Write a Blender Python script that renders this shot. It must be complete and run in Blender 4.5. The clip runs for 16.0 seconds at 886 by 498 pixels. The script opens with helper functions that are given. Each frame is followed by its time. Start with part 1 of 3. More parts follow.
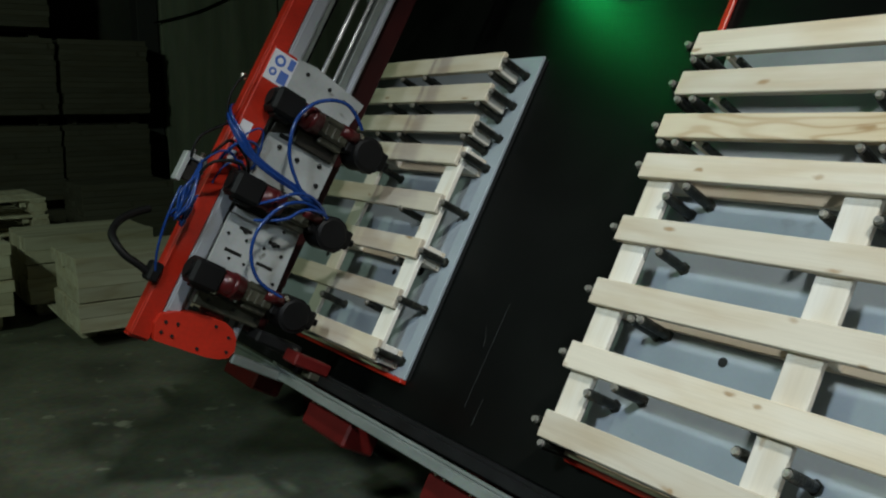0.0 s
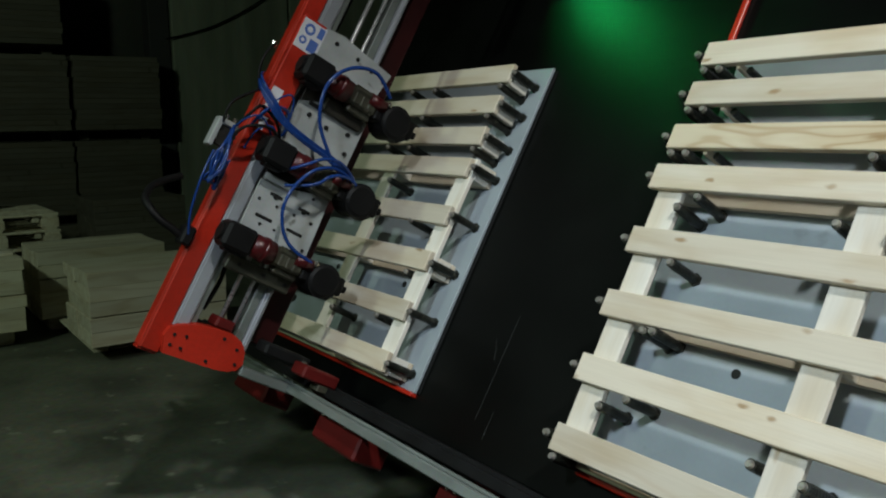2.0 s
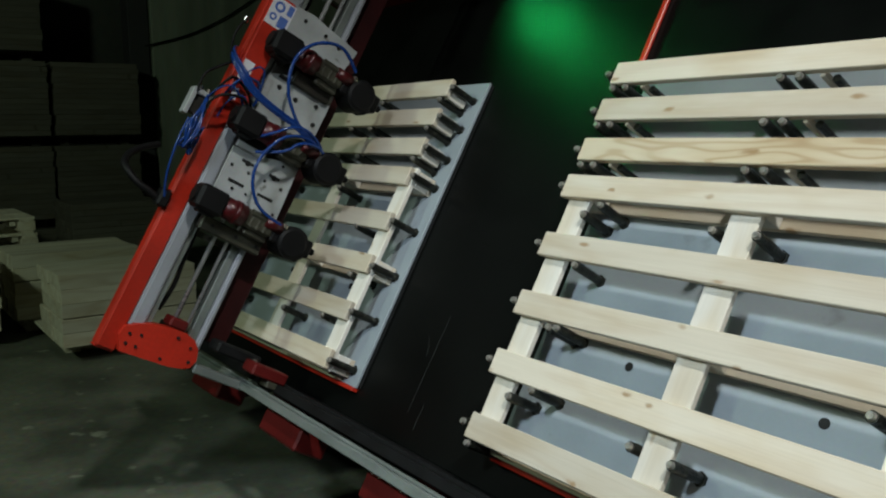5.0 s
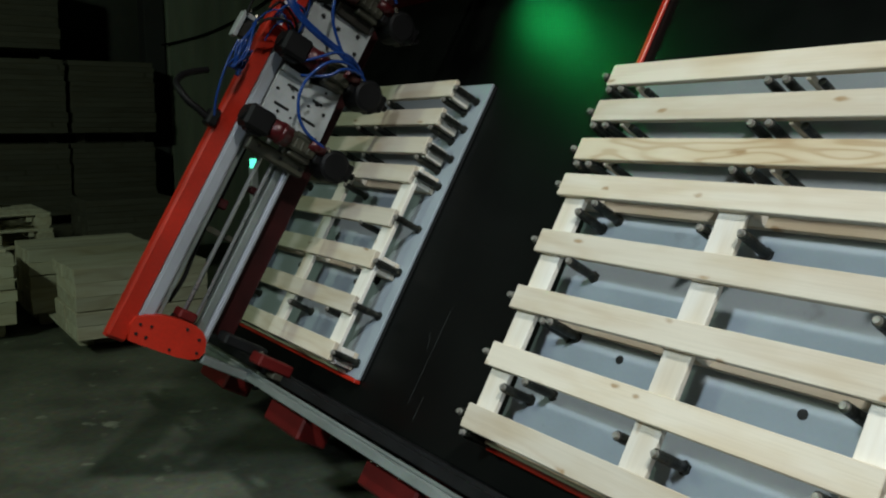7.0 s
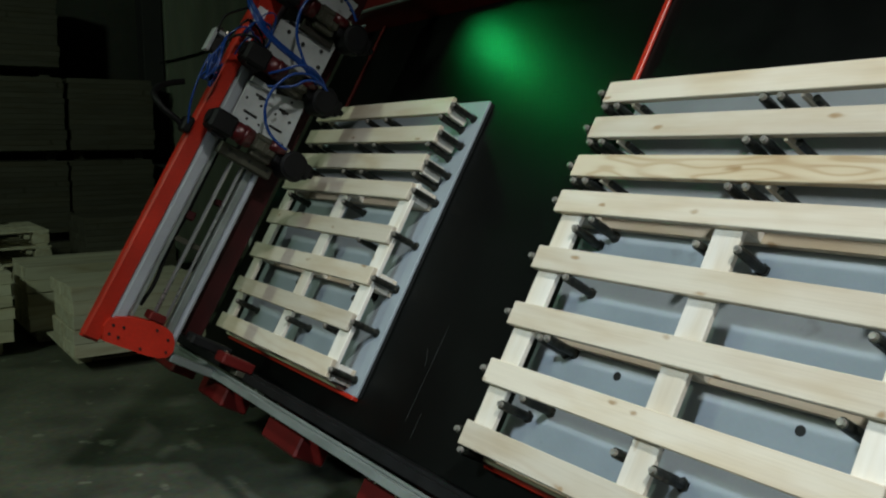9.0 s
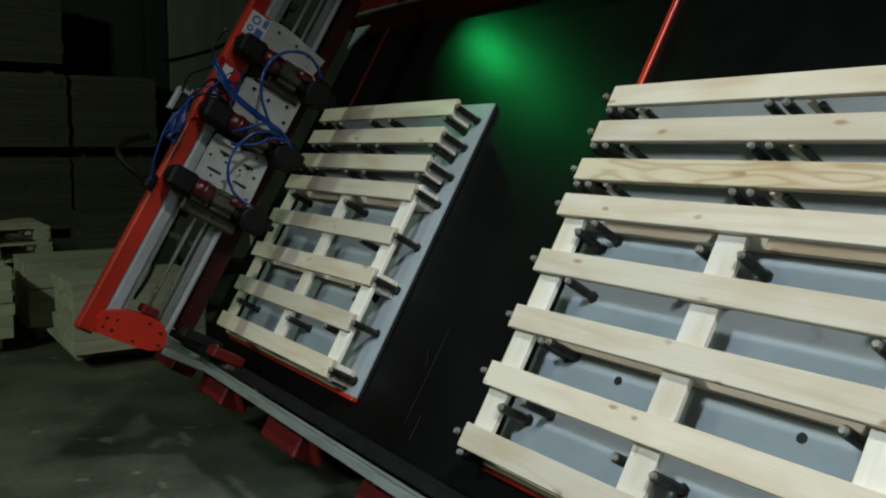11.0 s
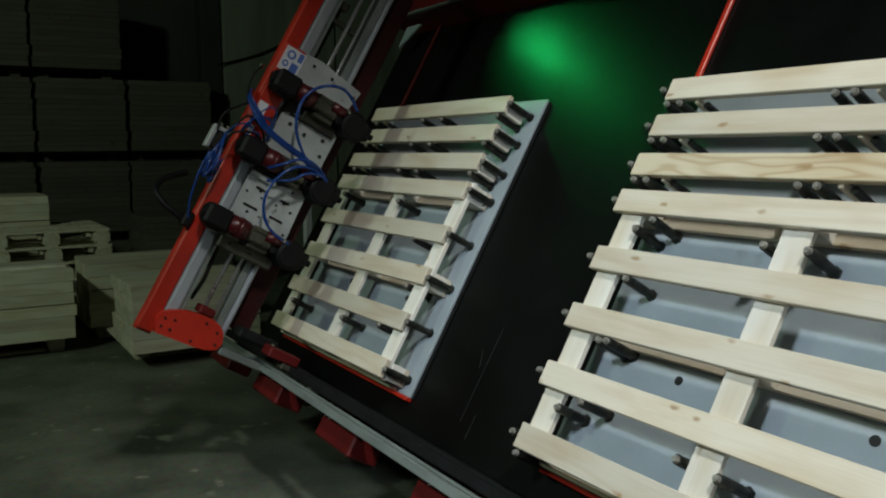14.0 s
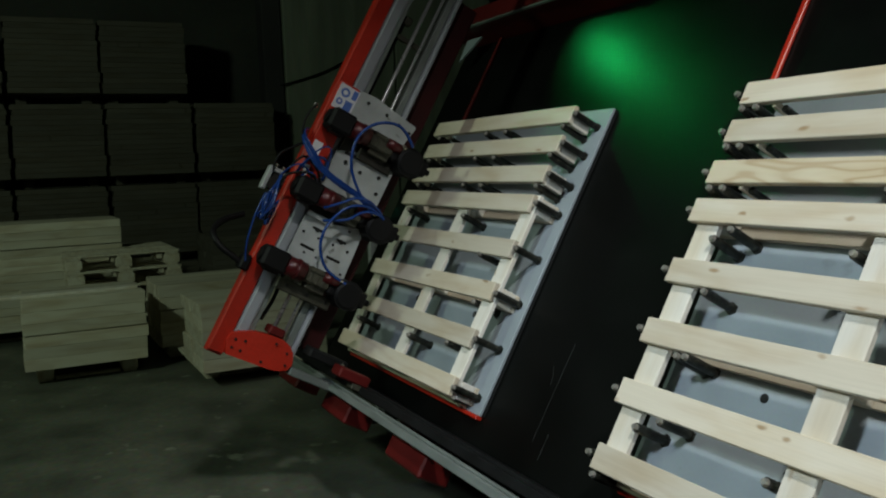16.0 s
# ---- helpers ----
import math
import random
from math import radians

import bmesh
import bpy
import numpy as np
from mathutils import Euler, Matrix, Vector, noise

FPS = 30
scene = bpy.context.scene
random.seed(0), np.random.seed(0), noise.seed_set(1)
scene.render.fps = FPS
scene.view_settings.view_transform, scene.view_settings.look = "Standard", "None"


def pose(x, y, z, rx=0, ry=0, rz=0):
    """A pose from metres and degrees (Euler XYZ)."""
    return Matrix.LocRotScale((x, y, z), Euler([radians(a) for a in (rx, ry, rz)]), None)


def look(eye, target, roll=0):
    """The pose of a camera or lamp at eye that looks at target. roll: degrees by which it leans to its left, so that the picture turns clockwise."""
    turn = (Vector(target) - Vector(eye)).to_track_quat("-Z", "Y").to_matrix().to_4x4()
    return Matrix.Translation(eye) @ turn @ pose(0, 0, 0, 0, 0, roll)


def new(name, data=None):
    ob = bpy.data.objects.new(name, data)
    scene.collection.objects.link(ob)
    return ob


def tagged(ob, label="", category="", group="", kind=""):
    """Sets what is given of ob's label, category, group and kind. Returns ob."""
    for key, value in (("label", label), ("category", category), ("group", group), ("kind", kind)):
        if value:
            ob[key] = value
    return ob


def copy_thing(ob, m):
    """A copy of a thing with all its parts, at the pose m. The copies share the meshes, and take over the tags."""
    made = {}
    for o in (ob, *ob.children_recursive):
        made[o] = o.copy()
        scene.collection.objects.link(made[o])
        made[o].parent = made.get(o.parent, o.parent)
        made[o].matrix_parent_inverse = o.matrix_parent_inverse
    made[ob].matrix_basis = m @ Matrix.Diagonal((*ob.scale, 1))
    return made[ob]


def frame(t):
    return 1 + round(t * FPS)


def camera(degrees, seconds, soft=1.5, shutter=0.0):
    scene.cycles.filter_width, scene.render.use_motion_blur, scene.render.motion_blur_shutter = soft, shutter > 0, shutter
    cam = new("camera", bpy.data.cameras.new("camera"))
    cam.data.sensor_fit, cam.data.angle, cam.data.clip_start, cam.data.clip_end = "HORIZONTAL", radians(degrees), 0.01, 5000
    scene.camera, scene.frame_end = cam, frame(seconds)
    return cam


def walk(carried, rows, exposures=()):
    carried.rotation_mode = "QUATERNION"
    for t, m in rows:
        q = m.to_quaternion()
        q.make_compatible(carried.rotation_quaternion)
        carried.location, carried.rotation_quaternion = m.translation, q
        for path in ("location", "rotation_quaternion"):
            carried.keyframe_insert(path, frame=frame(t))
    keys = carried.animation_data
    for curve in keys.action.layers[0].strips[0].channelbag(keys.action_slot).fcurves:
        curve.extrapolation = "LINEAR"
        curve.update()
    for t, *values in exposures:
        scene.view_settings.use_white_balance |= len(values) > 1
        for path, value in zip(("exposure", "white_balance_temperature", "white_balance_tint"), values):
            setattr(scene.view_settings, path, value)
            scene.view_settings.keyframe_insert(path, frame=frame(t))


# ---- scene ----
cam = camera(54.55, 16.0, soft=2.1)
ROWS = [
    (0, pose(1.651, -1.468, 1.538, 80.79, 0.76, 55.17)),
    (0.5, pose(1.654, -1.464, 1.537, 80.98, 0.88, 55.34)),
    (1, pose(1.654, -1.465, 1.539, 81.26, 1.00, 55.47)),
    (1.5, pose(1.646, -1.462, 1.533, 81.63, 0.98, 55.66)),
    (2, pose(1.646, -1.461, 1.530, 81.75, 1.07, 55.85)),
    (2.5, pose(1.659, -1.467, 1.539, 81.84, 1.17, 55.92)),
    (3, pose(1.663, -1.463, 1.536, 82.04, 1.30, 55.97)),
    (3.5, pose(1.680, -1.444, 1.522, 82.10, 1.51, 56.12)),
    (4, pose(1.710, -1.459, 1.491, 82.11, 2.24, 52.42)),
    (4.5, pose(1.778, -1.473, 1.536, 82.14, 2.31, 51.46)),
    (5, pose(1.914, -1.419, 1.553, 82.03, 0.85, 55.17)),
    (7.5, pose(2.006, -1.429, 1.547, 82.16, 0.45, 56.23)),
    (8, pose(2.003, -1.428, 1.549, 82.47, 0.51, 56.23)),
    (8.5, pose(2.008, -1.427, 1.554, 82.94, 0.55, 56.07)),
    (9, pose(2.010, -1.426, 1.551, 83.14, 0.58, 56.03)),
    (11.5, pose(2.001, -1.428, 1.549, 83.23, -0.45, 56.19)),
    (12, pose(1.999, -1.429, 1.549, 83.19, -0.60, 56.21)),
    (12.5, pose(1.995, -1.429, 1.545, 83.27, -0.63, 56.26)),
    (13, pose(1.993, -1.432, 1.548, 83.25, -0.47, 56.54)),
    (13.5, pose(1.983, -1.425, 1.542, 83.28, -0.25, 57.64)),
    (14, pose(1.975, -1.421, 1.539, 83.31, 0.51, 59.49)),
    (14.5, pose(1.963, -1.415, 1.547, 83.39, 1.01, 61.19)),
    (15, pose(1.936, -1.396, 1.549, 84.15, 1.91, 61.92)),
    (15.5, pose(1.923, -1.405, 1.553, 84.22, 2.07, 63.39)),
    (16, pose(1.919, -1.409, 1.543, 84.27, 2.21, 63.48)),
]
walk(cam, ROWS, [(0, -0.06), (3.5, -0.05), (4.5, 0.02), (9, 0.0), (13, -0.04), (14.5, -0.07), (16, -0.14)])

# ---- world and lamps ----
world = bpy.data.worlds.new("hall_dark")
scene.world = world
world.use_nodes = True
world.node_tree.nodes["Background"].inputs["Color"].default_value = (0.55, 0.75, 0.7, 1)
world.node_tree.nodes["Background"].inputs["Strength"].default_value = 0.004


def lamp(name, kind, energy, colour, m, size=0.3, angle=60, blend=0.5):
    data = bpy.data.lights.new(name, kind)
    data.energy, data.color = energy, colour
    if kind == "AREA":
        data.shape, data.size = "DISK", size
    else:
        data.shadow_soft_size = size
    if kind == "SPOT":
        data.spot_size, data.spot_blend = radians(angle), blend
    ob = new(name, data)
    ob.matrix_world = m
    return ob


# ---- the leaning table's own axes: u along the machine, v up the slope, n out of it ----
TILT = 60.15
TABLE = pose(0, 0, 0.75, TILT, 0, 0)


def at(u, v, n):
    return TABLE @ Vector((u, v, n))


lamp("work_lamp", "SPOT", 375, (0.84, 0.97, 1.06), look((1.3, -2.92, 3.72), (0.2, -0.05, 0.6)), size=0.22, angle=60, blend=1.0)
lamp("hall_lamp", "SPOT", 960, (0.98, 0.99, 0.93), look((3.66, -1.03, 6.18), (0.4, 0.05, 0.7)), size=0.22, angle=53, blend=1.0)
# added fill without a known source; brightens the stacks and far wall
lamp("roof_lamp", "AREA", 70, (0.78, 1.0, 0.75), look((-1.6, -4.6, 4.4), (-5.6, -0.6, 0.5)), size=0.5)


# ---- materials ----
def material(name, colour, rough=0.6, metal=0.0, vary=0.25, scale=6.0, bump=0.15, fine=60.0, stretch=(1, 1, 1), second=None, spots=None, gloss=0.5):
    m = bpy.data.materials.new(name)
    m.use_nodes = True
    nt = m.node_tree
    N, L = nt.nodes, nt.links
    b = N["Principled BSDF"]
    b.inputs["Roughness"].default_value, b.inputs["Metallic"].default_value = rough, metal
    b.inputs["Specular IOR Level"].default_value = gloss
    tc, mp = N.new("ShaderNodeTexCoord"), N.new("ShaderNodeMapping")
    mp.inputs["Scale"].default_value = stretch
    L.new(tc.outputs["Object"], mp.inputs["Vector"])
    info = N.new("ShaderNodeObjectInfo")
    off = N.new("ShaderNodeVectorMath")
    off.operation = "ADD"
    mul = N.new("ShaderNodeMath")
    mul.operation = "MULTIPLY"
    mul.inputs[1].default_value = 37.0
    L.new(info.outputs["Random"], mul.inputs[0])
    L.new(mp.outputs["Vector"], off.inputs[0])
    L.new(mul.outputs[0], off.inputs[1])
    big, small = N.new("ShaderNodeTexNoise"), N.new("ShaderNodeTexNoise")
    for n, s, d in ((big, scale, 4), (small, fine, 3)):
        n.inputs["Scale"].default_value, n.inputs["Detail"].default_value = s, d
        L.new(off.outputs[0], n.inputs["Vector"])
    ramp = N.new("ShaderNodeValToRGB")
    c2 = second or tuple(c * (1 - vary) for c in colour)
    ramp.color_ramp.elements[0].position, ramp.color_ramp.elements[1].position = 0.35, 0.65
    ramp.color_ramp.elements[0].color, ramp.color_ramp.elements[1].color = (*c2, 1), (*colour, 1)
    L.new(big.outputs["Fac"], ramp.inputs["Fac"])
    mix = N.new("ShaderNodeMix")
    mix.data_type, mix.blend_type = "RGBA", "MULTIPLY"
    mix.inputs["Factor"].default_value = vary
    L.new(ramp.outputs["Color"], mix.inputs[6])
    L.new(small.outputs["Color"], mix.inputs[7])
    out = mix.outputs[2]
    if spots:
        v = N.new("ShaderNodeTexNoise")
        v.inputs["Scale"].default_value, v.inputs["Detail"].default_value = spots[0], 6
        L.new(off.outputs[0], v.inputs["Vector"])
        r2 = N.new("ShaderNodeValToRGB")
        r2.color_ramp.elements[0].position, r2.color_ramp.elements[1].position = spots[1], spots[1] + 0.08
        L.new(v.outputs["Fac"], r2.inputs["Fac"])
        mx = N.new("ShaderNodeMix")
        mx.data_type = "RGBA"
        L.new(r2.outputs["Color"], mx.inputs["Factor"])
        L.new(out, mx.inputs[6])
        mx.inputs[7].default_value = (*spots[2], 1)
        out = mx.outputs[2]
    L.new(out, b.inputs["Base Color"])
    rr = N.new("ShaderNodeMapRange")
    rr.inputs["To Min"].default_value, rr.inputs["To Max"].default_value = max(0.05, rough - 0.12), min(1, rough + 0.12)
    L.new(big.outputs["Fac"], rr.inputs["Value"])
    L.new(rr.outputs["Result"], b.inputs["Roughness"])
    bp = N.new("ShaderNodeBump")
    bp.inputs["Strength"].default_value, bp.inputs["Distance"].default_value = bump, 0.004
    L.new(small.outputs["Fac"], bp.inputs["Height"])
    L.new(bp.outputs["Normal"], b.inputs["Normal"])
    return m


def wood_material(name, light, dark, knots=True, rough=0.62, ring_tone=0.26, grain=(1.1, 9.0, 9.0), rings=26.0, detail=1.5):
    """Sawn pine: growth rings cut along the board's x axis, fine fibres, a few knots."""
    m = bpy.data.materials.new(name)
    m.use_nodes = True
    nt = m.node_tree
    N, L = nt.nodes, nt.links
    b = N["Principled BSDF"]
    b.inputs["Roughness"].default_value = rough
    tc, info = N.new("ShaderNodeTexCoord"), N.new("ShaderNodeObjectInfo")
    mul = N.new("ShaderNodeMath")
    mul.operation, mul.inputs[1].default_value = "MULTIPLY", 53.0
    L.new(info.outputs["Random"], mul.inputs[0])
    off = N.new("ShaderNodeVectorMath")
    off.operation = "ADD"
    L.new(tc.outputs["Object"], off.inputs[0])
    L.new(mul.outputs[0], off.inputs[1])
    mp = N.new("ShaderNodeMapping")
    mp.inputs["Scale"].default_value = grain
    L.new(off.outputs[0], mp.inputs["Vector"])
    warp = N.new("ShaderNodeTexNoise")
    warp.inputs["Scale"].default_value, warp.inputs["Detail"].default_value = 1.0, detail
    L.new(mp.outputs["Vector"], warp.inputs["Vector"])
    ring = N.new("ShaderNodeMath")
    ring.operation, ring.inputs[1].default_value = "MULTIPLY", rings
    L.new(warp.outputs["Fac"], ring.inputs[0])
    sine = N.new("ShaderNodeMath")
    sine.operation = "SINE"
    L.new(ring.outputs[0], sine.inputs[0])
    mr = N.new("ShaderNodeMapRange")
    mr.inputs["From Min"].default_value = -1.0
    L.new(sine.outputs[0], mr.inputs["Value"])
    ramp = N.new("ShaderNodeValToRGB")
    e = ramp.color_ramp.elements
    e[0].position, e[0].color = 0.0, (*light, 1)
    e[1].position, e[1].color = 1.0, tuple((1 - ring_tone) * a + ring_tone * c for a, c in zip(light, dark)) + (1,)
    e2 = e.new(0.7)
    e2.color = tuple((1 - ring_tone / 4) * a + ring_tone / 4 * c for a, c in zip(light, dark)) + (1,)
    L.new(mr.outputs["Result"], ramp.inputs["Fac"])
    fib = N.new("ShaderNodeTexNoise")
    fm = N.new("ShaderNodeMapping")
    fm.inputs["Scale"].default_value = (5, 160, 160)
    L.new(off.outputs[0], fm.inputs["Vector"])
    L.new(fm.outputs["Vector"], fib.inputs["Vector"])
    fib.inputs["Scale"].default_value, fib.inputs["Detail"].default_value = 1.0, 3
    mix = N.new("ShaderNodeMix")
    mix.data_type, mix.blend_type = "RGBA", "MULTIPLY"
    mix.inputs["Factor"].default_value = 0.13
    L.new(ramp.outputs["Color"], mix.inputs[6])
    L.new(fib.outputs["Fac"], mix.inputs[7])
    # slow change of tone along the board
    cloud, cm = N.new("ShaderNodeTexNoise"), N.new("ShaderNodeMapping")
    cm.inputs["Scale"].default_value = (3.0, 11.0, 11.0)
    L.new(off.outputs[0], cm.inputs["Vector"])
    L.new(cm.outputs["Vector"], cloud.inputs["Vector"])
    cloud.inputs["Scale"].default_value, cloud.inputs["Detail"].default_value = 1.0, 3
    cr = N.new("ShaderNodeValToRGB")
    cr.color_ramp.elements[0].position, cr.color_ramp.elements[0].color = 0.32, (0.8, 0.7, 0.54, 1)
    cr.color_ramp.elements[1].position, cr.color_ramp.elements[1].color = 0.56, (1, 1, 1, 1)
    L.new(cloud.outputs["Fac"], cr.inputs["Fac"])
    tint = N.new("ShaderNodeMix")
    tint.data_type, tint.blend_type = "RGBA", "MULTIPLY"
    tint.inputs["Factor"].default_value = 0.55
    L.new(mix.outputs[2], tint.inputs[6])
    L.new(cr.outputs["Color"], tint.inputs[7])
    out = tint.outputs[2]
    # each board has its own tone
    hsv = N.new("ShaderNodeHueSaturation")
    tone = N.new("ShaderNodeMapRange")
    tone.inputs["To Min"].default_value, tone.inputs["To Max"].default_value = 0.86, 1.1
    L.new(info.outputs["Random"], tone.inputs["Value"])
    L.new(tone.outputs["Result"], hsv.inputs["Value"])
    L.new(out, hsv.inputs["Color"])
    out = hsv.outputs["Color"]
    if knots:
        vor = N.new("ShaderNodeTexVoronoi")
        vor.voronoi_dimensions = "2D"
        km = N.new("ShaderNodeMapping")
        km.inputs["Scale"].default_value = (3.6, 8.0, 8.0)
        L.new(off.outputs[0], km.inputs["Vector"])
        wob = N.new("ShaderNodeTexNoise")
        wob.inputs["Scale"].default_value, wob.inputs["Detail"].default_value = 9.0, 3
        L.new(off.outputs[0], wob.inputs["Vector"])
        push = N.new("ShaderNodeVectorMath")
        push.operation, push.inputs["Scale"].default_value = "SCALE", 0.35
        L.new(wob.outputs["Color"], push.inputs[0])
        join = N.new("ShaderNodeVectorMath")
        L.new(km.outputs["Vector"], join.inputs[0])
        L.new(push.outputs[0], join.inputs[1])
        L.new(join.outputs[0], vor.inputs["Vector"])
        vor.inputs["Scale"].default_value = 1.0
        kr = N.new("ShaderNodeValToRGB")
        kr.color_ramp.elements[0].position, kr.color_ramp.elements[0].color = 0.015, (1, 1, 1, 1)
        kr.color_ramp.elements[1].position, kr.color_ramp.elements[1].color = 0.085, (0, 0, 0, 1)
        kr.color_ramp.interpolation = "EASE"
        L.new(vor.outputs["Distance"], kr.inputs["Fac"])
        km2 = N.new("ShaderNodeMix")
        km2.data_type = "RGBA"
        kf = N.new("ShaderNodeMath")
        kf.operation = "MULTIPLY"
        L.new(kr.outputs["Color"], kf.inputs[0])
        # only some cells hold a knot, of differing darkness
        few = N.new("ShaderNodeMapRange")
        few.inputs["From Min"].default_value, few.inputs["From Max"].default_value, few.inputs["To Max"].default_value = 0.48, 0.62, 0.85
        L.new(vor.outputs["Color"], few.inputs["Value"])
        L.new(few.outputs["Result"], kf.inputs[1])
        L.new(kf.outputs[0], km2.inputs["Factor"])
        L.new(out, km2.inputs[6])
        km2.inputs[7].default_value = (*tuple(c * 0.8 for c in dark), 1)
        out = km2.outputs[2]
    L.new(out, b.inputs["Base Color"])
    bp = N.new("ShaderNodeBump")
    bp.inputs["Strength"].default_value, bp.inputs["Distance"].default_value = 0.25, 0.002
    L.new(fib.outputs["Fac"], bp.inputs["Height"])
    L.new(bp.outputs["Normal"], b.inputs["Normal"])
    return m


PINE = wood_material("fresh_pine", (0.73, 0.665, 0.545), (0.42, 0.26, 0.12), ring_tone=0.16)
PINE_BOLD = wood_material("flat_sawn_pine", (0.72, 0.63, 0.46), (0.4, 0.24, 0.1), ring_tone=0.5, grain=(4.4, 25.0, 9.0), rings=21.0, detail=0.0)
PINE_PALE = wood_material("planed_pine", (0.84, 0.81, 0.73), (0.6, 0.46, 0.3), ring_tone=0.12)
PINE_OLD = wood_material("stored_pine", (0.72, 0.69, 0.55), (0.34, 0.22, 0.12), rough=0.8, knots=False)
# weathered grey, darkened further: the far end's dimness is in this colour
PINE_SHADED = wood_material("weathered_shaded_pine", (0.12, 0.115, 0.088), (0.065, 0.055, 0.038), rough=0.85)
PLATE = material("grey_painted_plate", (0.37, 0.43, 0.475), 0.42, 0.0, 0.12, 5, 0.05, 90, spots=(7.0, 0.66, (0.24, 0.27, 0.29)))
BLACK = material("black_sheet", (0.0032, 0.004, 0.0035), 0.42, 0.0, 0.4, 3, 0.03, 120, spots=(4.0, 0.72, (0.006, 0.0068, 0.0064)), gloss=0.2)
BLACK_STEEL = material("black_steel", (0.01, 0.0105, 0.011), 0.6, 0.0, 0.4, 9, 0.1, gloss=0.2)
PIN_STEEL = material("oiled_pin_steel", (0.055, 0.058, 0.046), 0.36, 0.5, 0.6, 40, 0.4, 160, spots=(60, 0.62, (0.12, 0.115, 0.085)))
PIN_TIP = material("worn_pin_tip", (0.5, 0.48, 0.43), 0.4, 0.5, 0.4, 80, 0.2, 200)
RED = material("red_enamel", (0.62, 0.03, 0.012), 0.38, 0.0, 0.3, 5, 0.05, 80, spots=(9, 0.7, (0.3, 0.02, 0.012)))
# darker copy of RED: the dim light on the frame is put into it
RED_SHADED = material("shaded_red_enamel", (0.14, 0.007, 0.006), 0.55, 0.0, 0.4, 6, 0.1, 80, gloss=0.3)
# near-black copy of the red paint: shade inside the beam put into colour
RED_DEEP_SHADE = material("deep_shade_red", (0.045, 0.004, 0.005), 0.6, 0.0, 0.4, 8, 0.1, 80, gloss=0.25)
ALU = material("aluminium_profile", (0.46, 0.49, 0.54), 0.4, 0.25, 0.2, 4, 0.05, 150, stretch=(1, 1, 1))
ALU_DULL = material("dusty_aluminium", (0.3, 0.34, 0.32), 0.55, 0.4, 0.3, 5, 0.1, 120)
SCRATCH = material("scuffed_sheet", (0.05, 0.055, 0.052), 0.7, 0.0, 0.7, 30, 0.1, 90)
CHROME = material("polished_rod", (0.55, 0.57, 0.57), 0.3, 0.55, 0.1, 10, 0.02, 100)
WHITE = material("pale_grey_steel", (0.5, 0.53, 0.53), 0.45, 0.1, 0.2, 9, 0.05, 90, spots=(14, 0.66, (0.16, 0.16, 0.14)))
DARK_IRON = material("greasy_dark_iron", (0.06, 0.055, 0.045), 0.5, 0.5, 0.5, 14, 0.3, 120)
OLIVE = material("olive_cast_metal", (0.09, 0.088, 0.062), 0.5, 0.3, 0.4, 14, 0.2, 120)
MAROON = material("maroon_gun_casing", (0.1, 0.008, 0.01), 0.34, 0.1, 0.4, 10, 0.05, 80)
RUBBER = material("black_plastic", (0.008, 0.008, 0.0085), 0.55, 0.0, 0.3, 10, 0.05, 90, gloss=0.2)
BLUE = material("blue_air_hose", (0.01, 0.05, 0.24), 0.25, 0.0, 0.15, 12, 0.02, 60)
STICKER = material("white_sticker", (0.78, 0.79, 0.84), 0.4, 0.0, 0.06, 20, 0.02)
STICKER_BLUE = material("sticker_blue", (0.1, 0.19, 0.55), 0.4, 0.0, 0.1, 20, 0.02)
BRASS = material("brass_fitting", (0.7, 0.66, 0.56), 0.25, 0.9, 0.2, 20, 0.05)
DARK_INK = material("black_bolt", (0.012, 0.012, 0.012), 0.6, 0.2, 0.2, 20, 0.05)
CONCRETE = material("worn_concrete_floor", (0.19, 0.207, 0.152), 0.7, 0.0, 0.6, 2.2, 0.7, 26, second=(0.09, 0.1, 0.075), spots=(7, 0.66, (0.22, 0.24, 0.18)))
WALL = material("dark_concrete_wall", (0.08, 0.085, 0.07), 0.85, 0.0, 0.4, 0.8, 0.4, 14)
PANEL = material("grey_wall_panel", (0.28, 0.32, 0.24), 0.85, 0.0, 0.3, 1.5, 0.2, 14, stretch=(1, 3, 0.4))
CEIL = material("dark_roof_sheet", (0.06, 0.06, 0.06), 0.8, 0.0, 0.3, 1, 0.2, 14)


# ---- mesh tools ----
def add_box(bm, x0, x1, y0, y1, z0, z1, bevel=0.0):
    r = bmesh.ops.create_cube(bm, size=1)
    bmesh.ops.scale(bm, vec=(abs(x1 - x0), abs(y1 - y0), abs(z1 - z0)), verts=r["verts"])
    bmesh.ops.translate(bm, vec=((x0 + x1) / 2, (y0 + y1) / 2, (z0 + z1) / 2), verts=r["verts"])
    if bevel:
        edges = list({e for v in r["verts"] for e in v.link_edges})
        bmesh.ops.bevel(bm, geom=edges, offset=bevel, segments=1, affect="EDGES", profile=0.5)


def add_rod(bm, a, b, r, seg=14, r2=None, bevel=0.0):
    a, b = Vector(a), Vector(b)
    d = b - a
    m = Matrix.Translation((a + b) / 2) @ d.to_track_quat("Z", "Y").to_matrix().to_4x4()
    bmesh.ops.create_cone(bm, cap_ends=True, segments=seg, radius1=r, radius2=r if r2 is None else r2, depth=d.length, matrix=m)


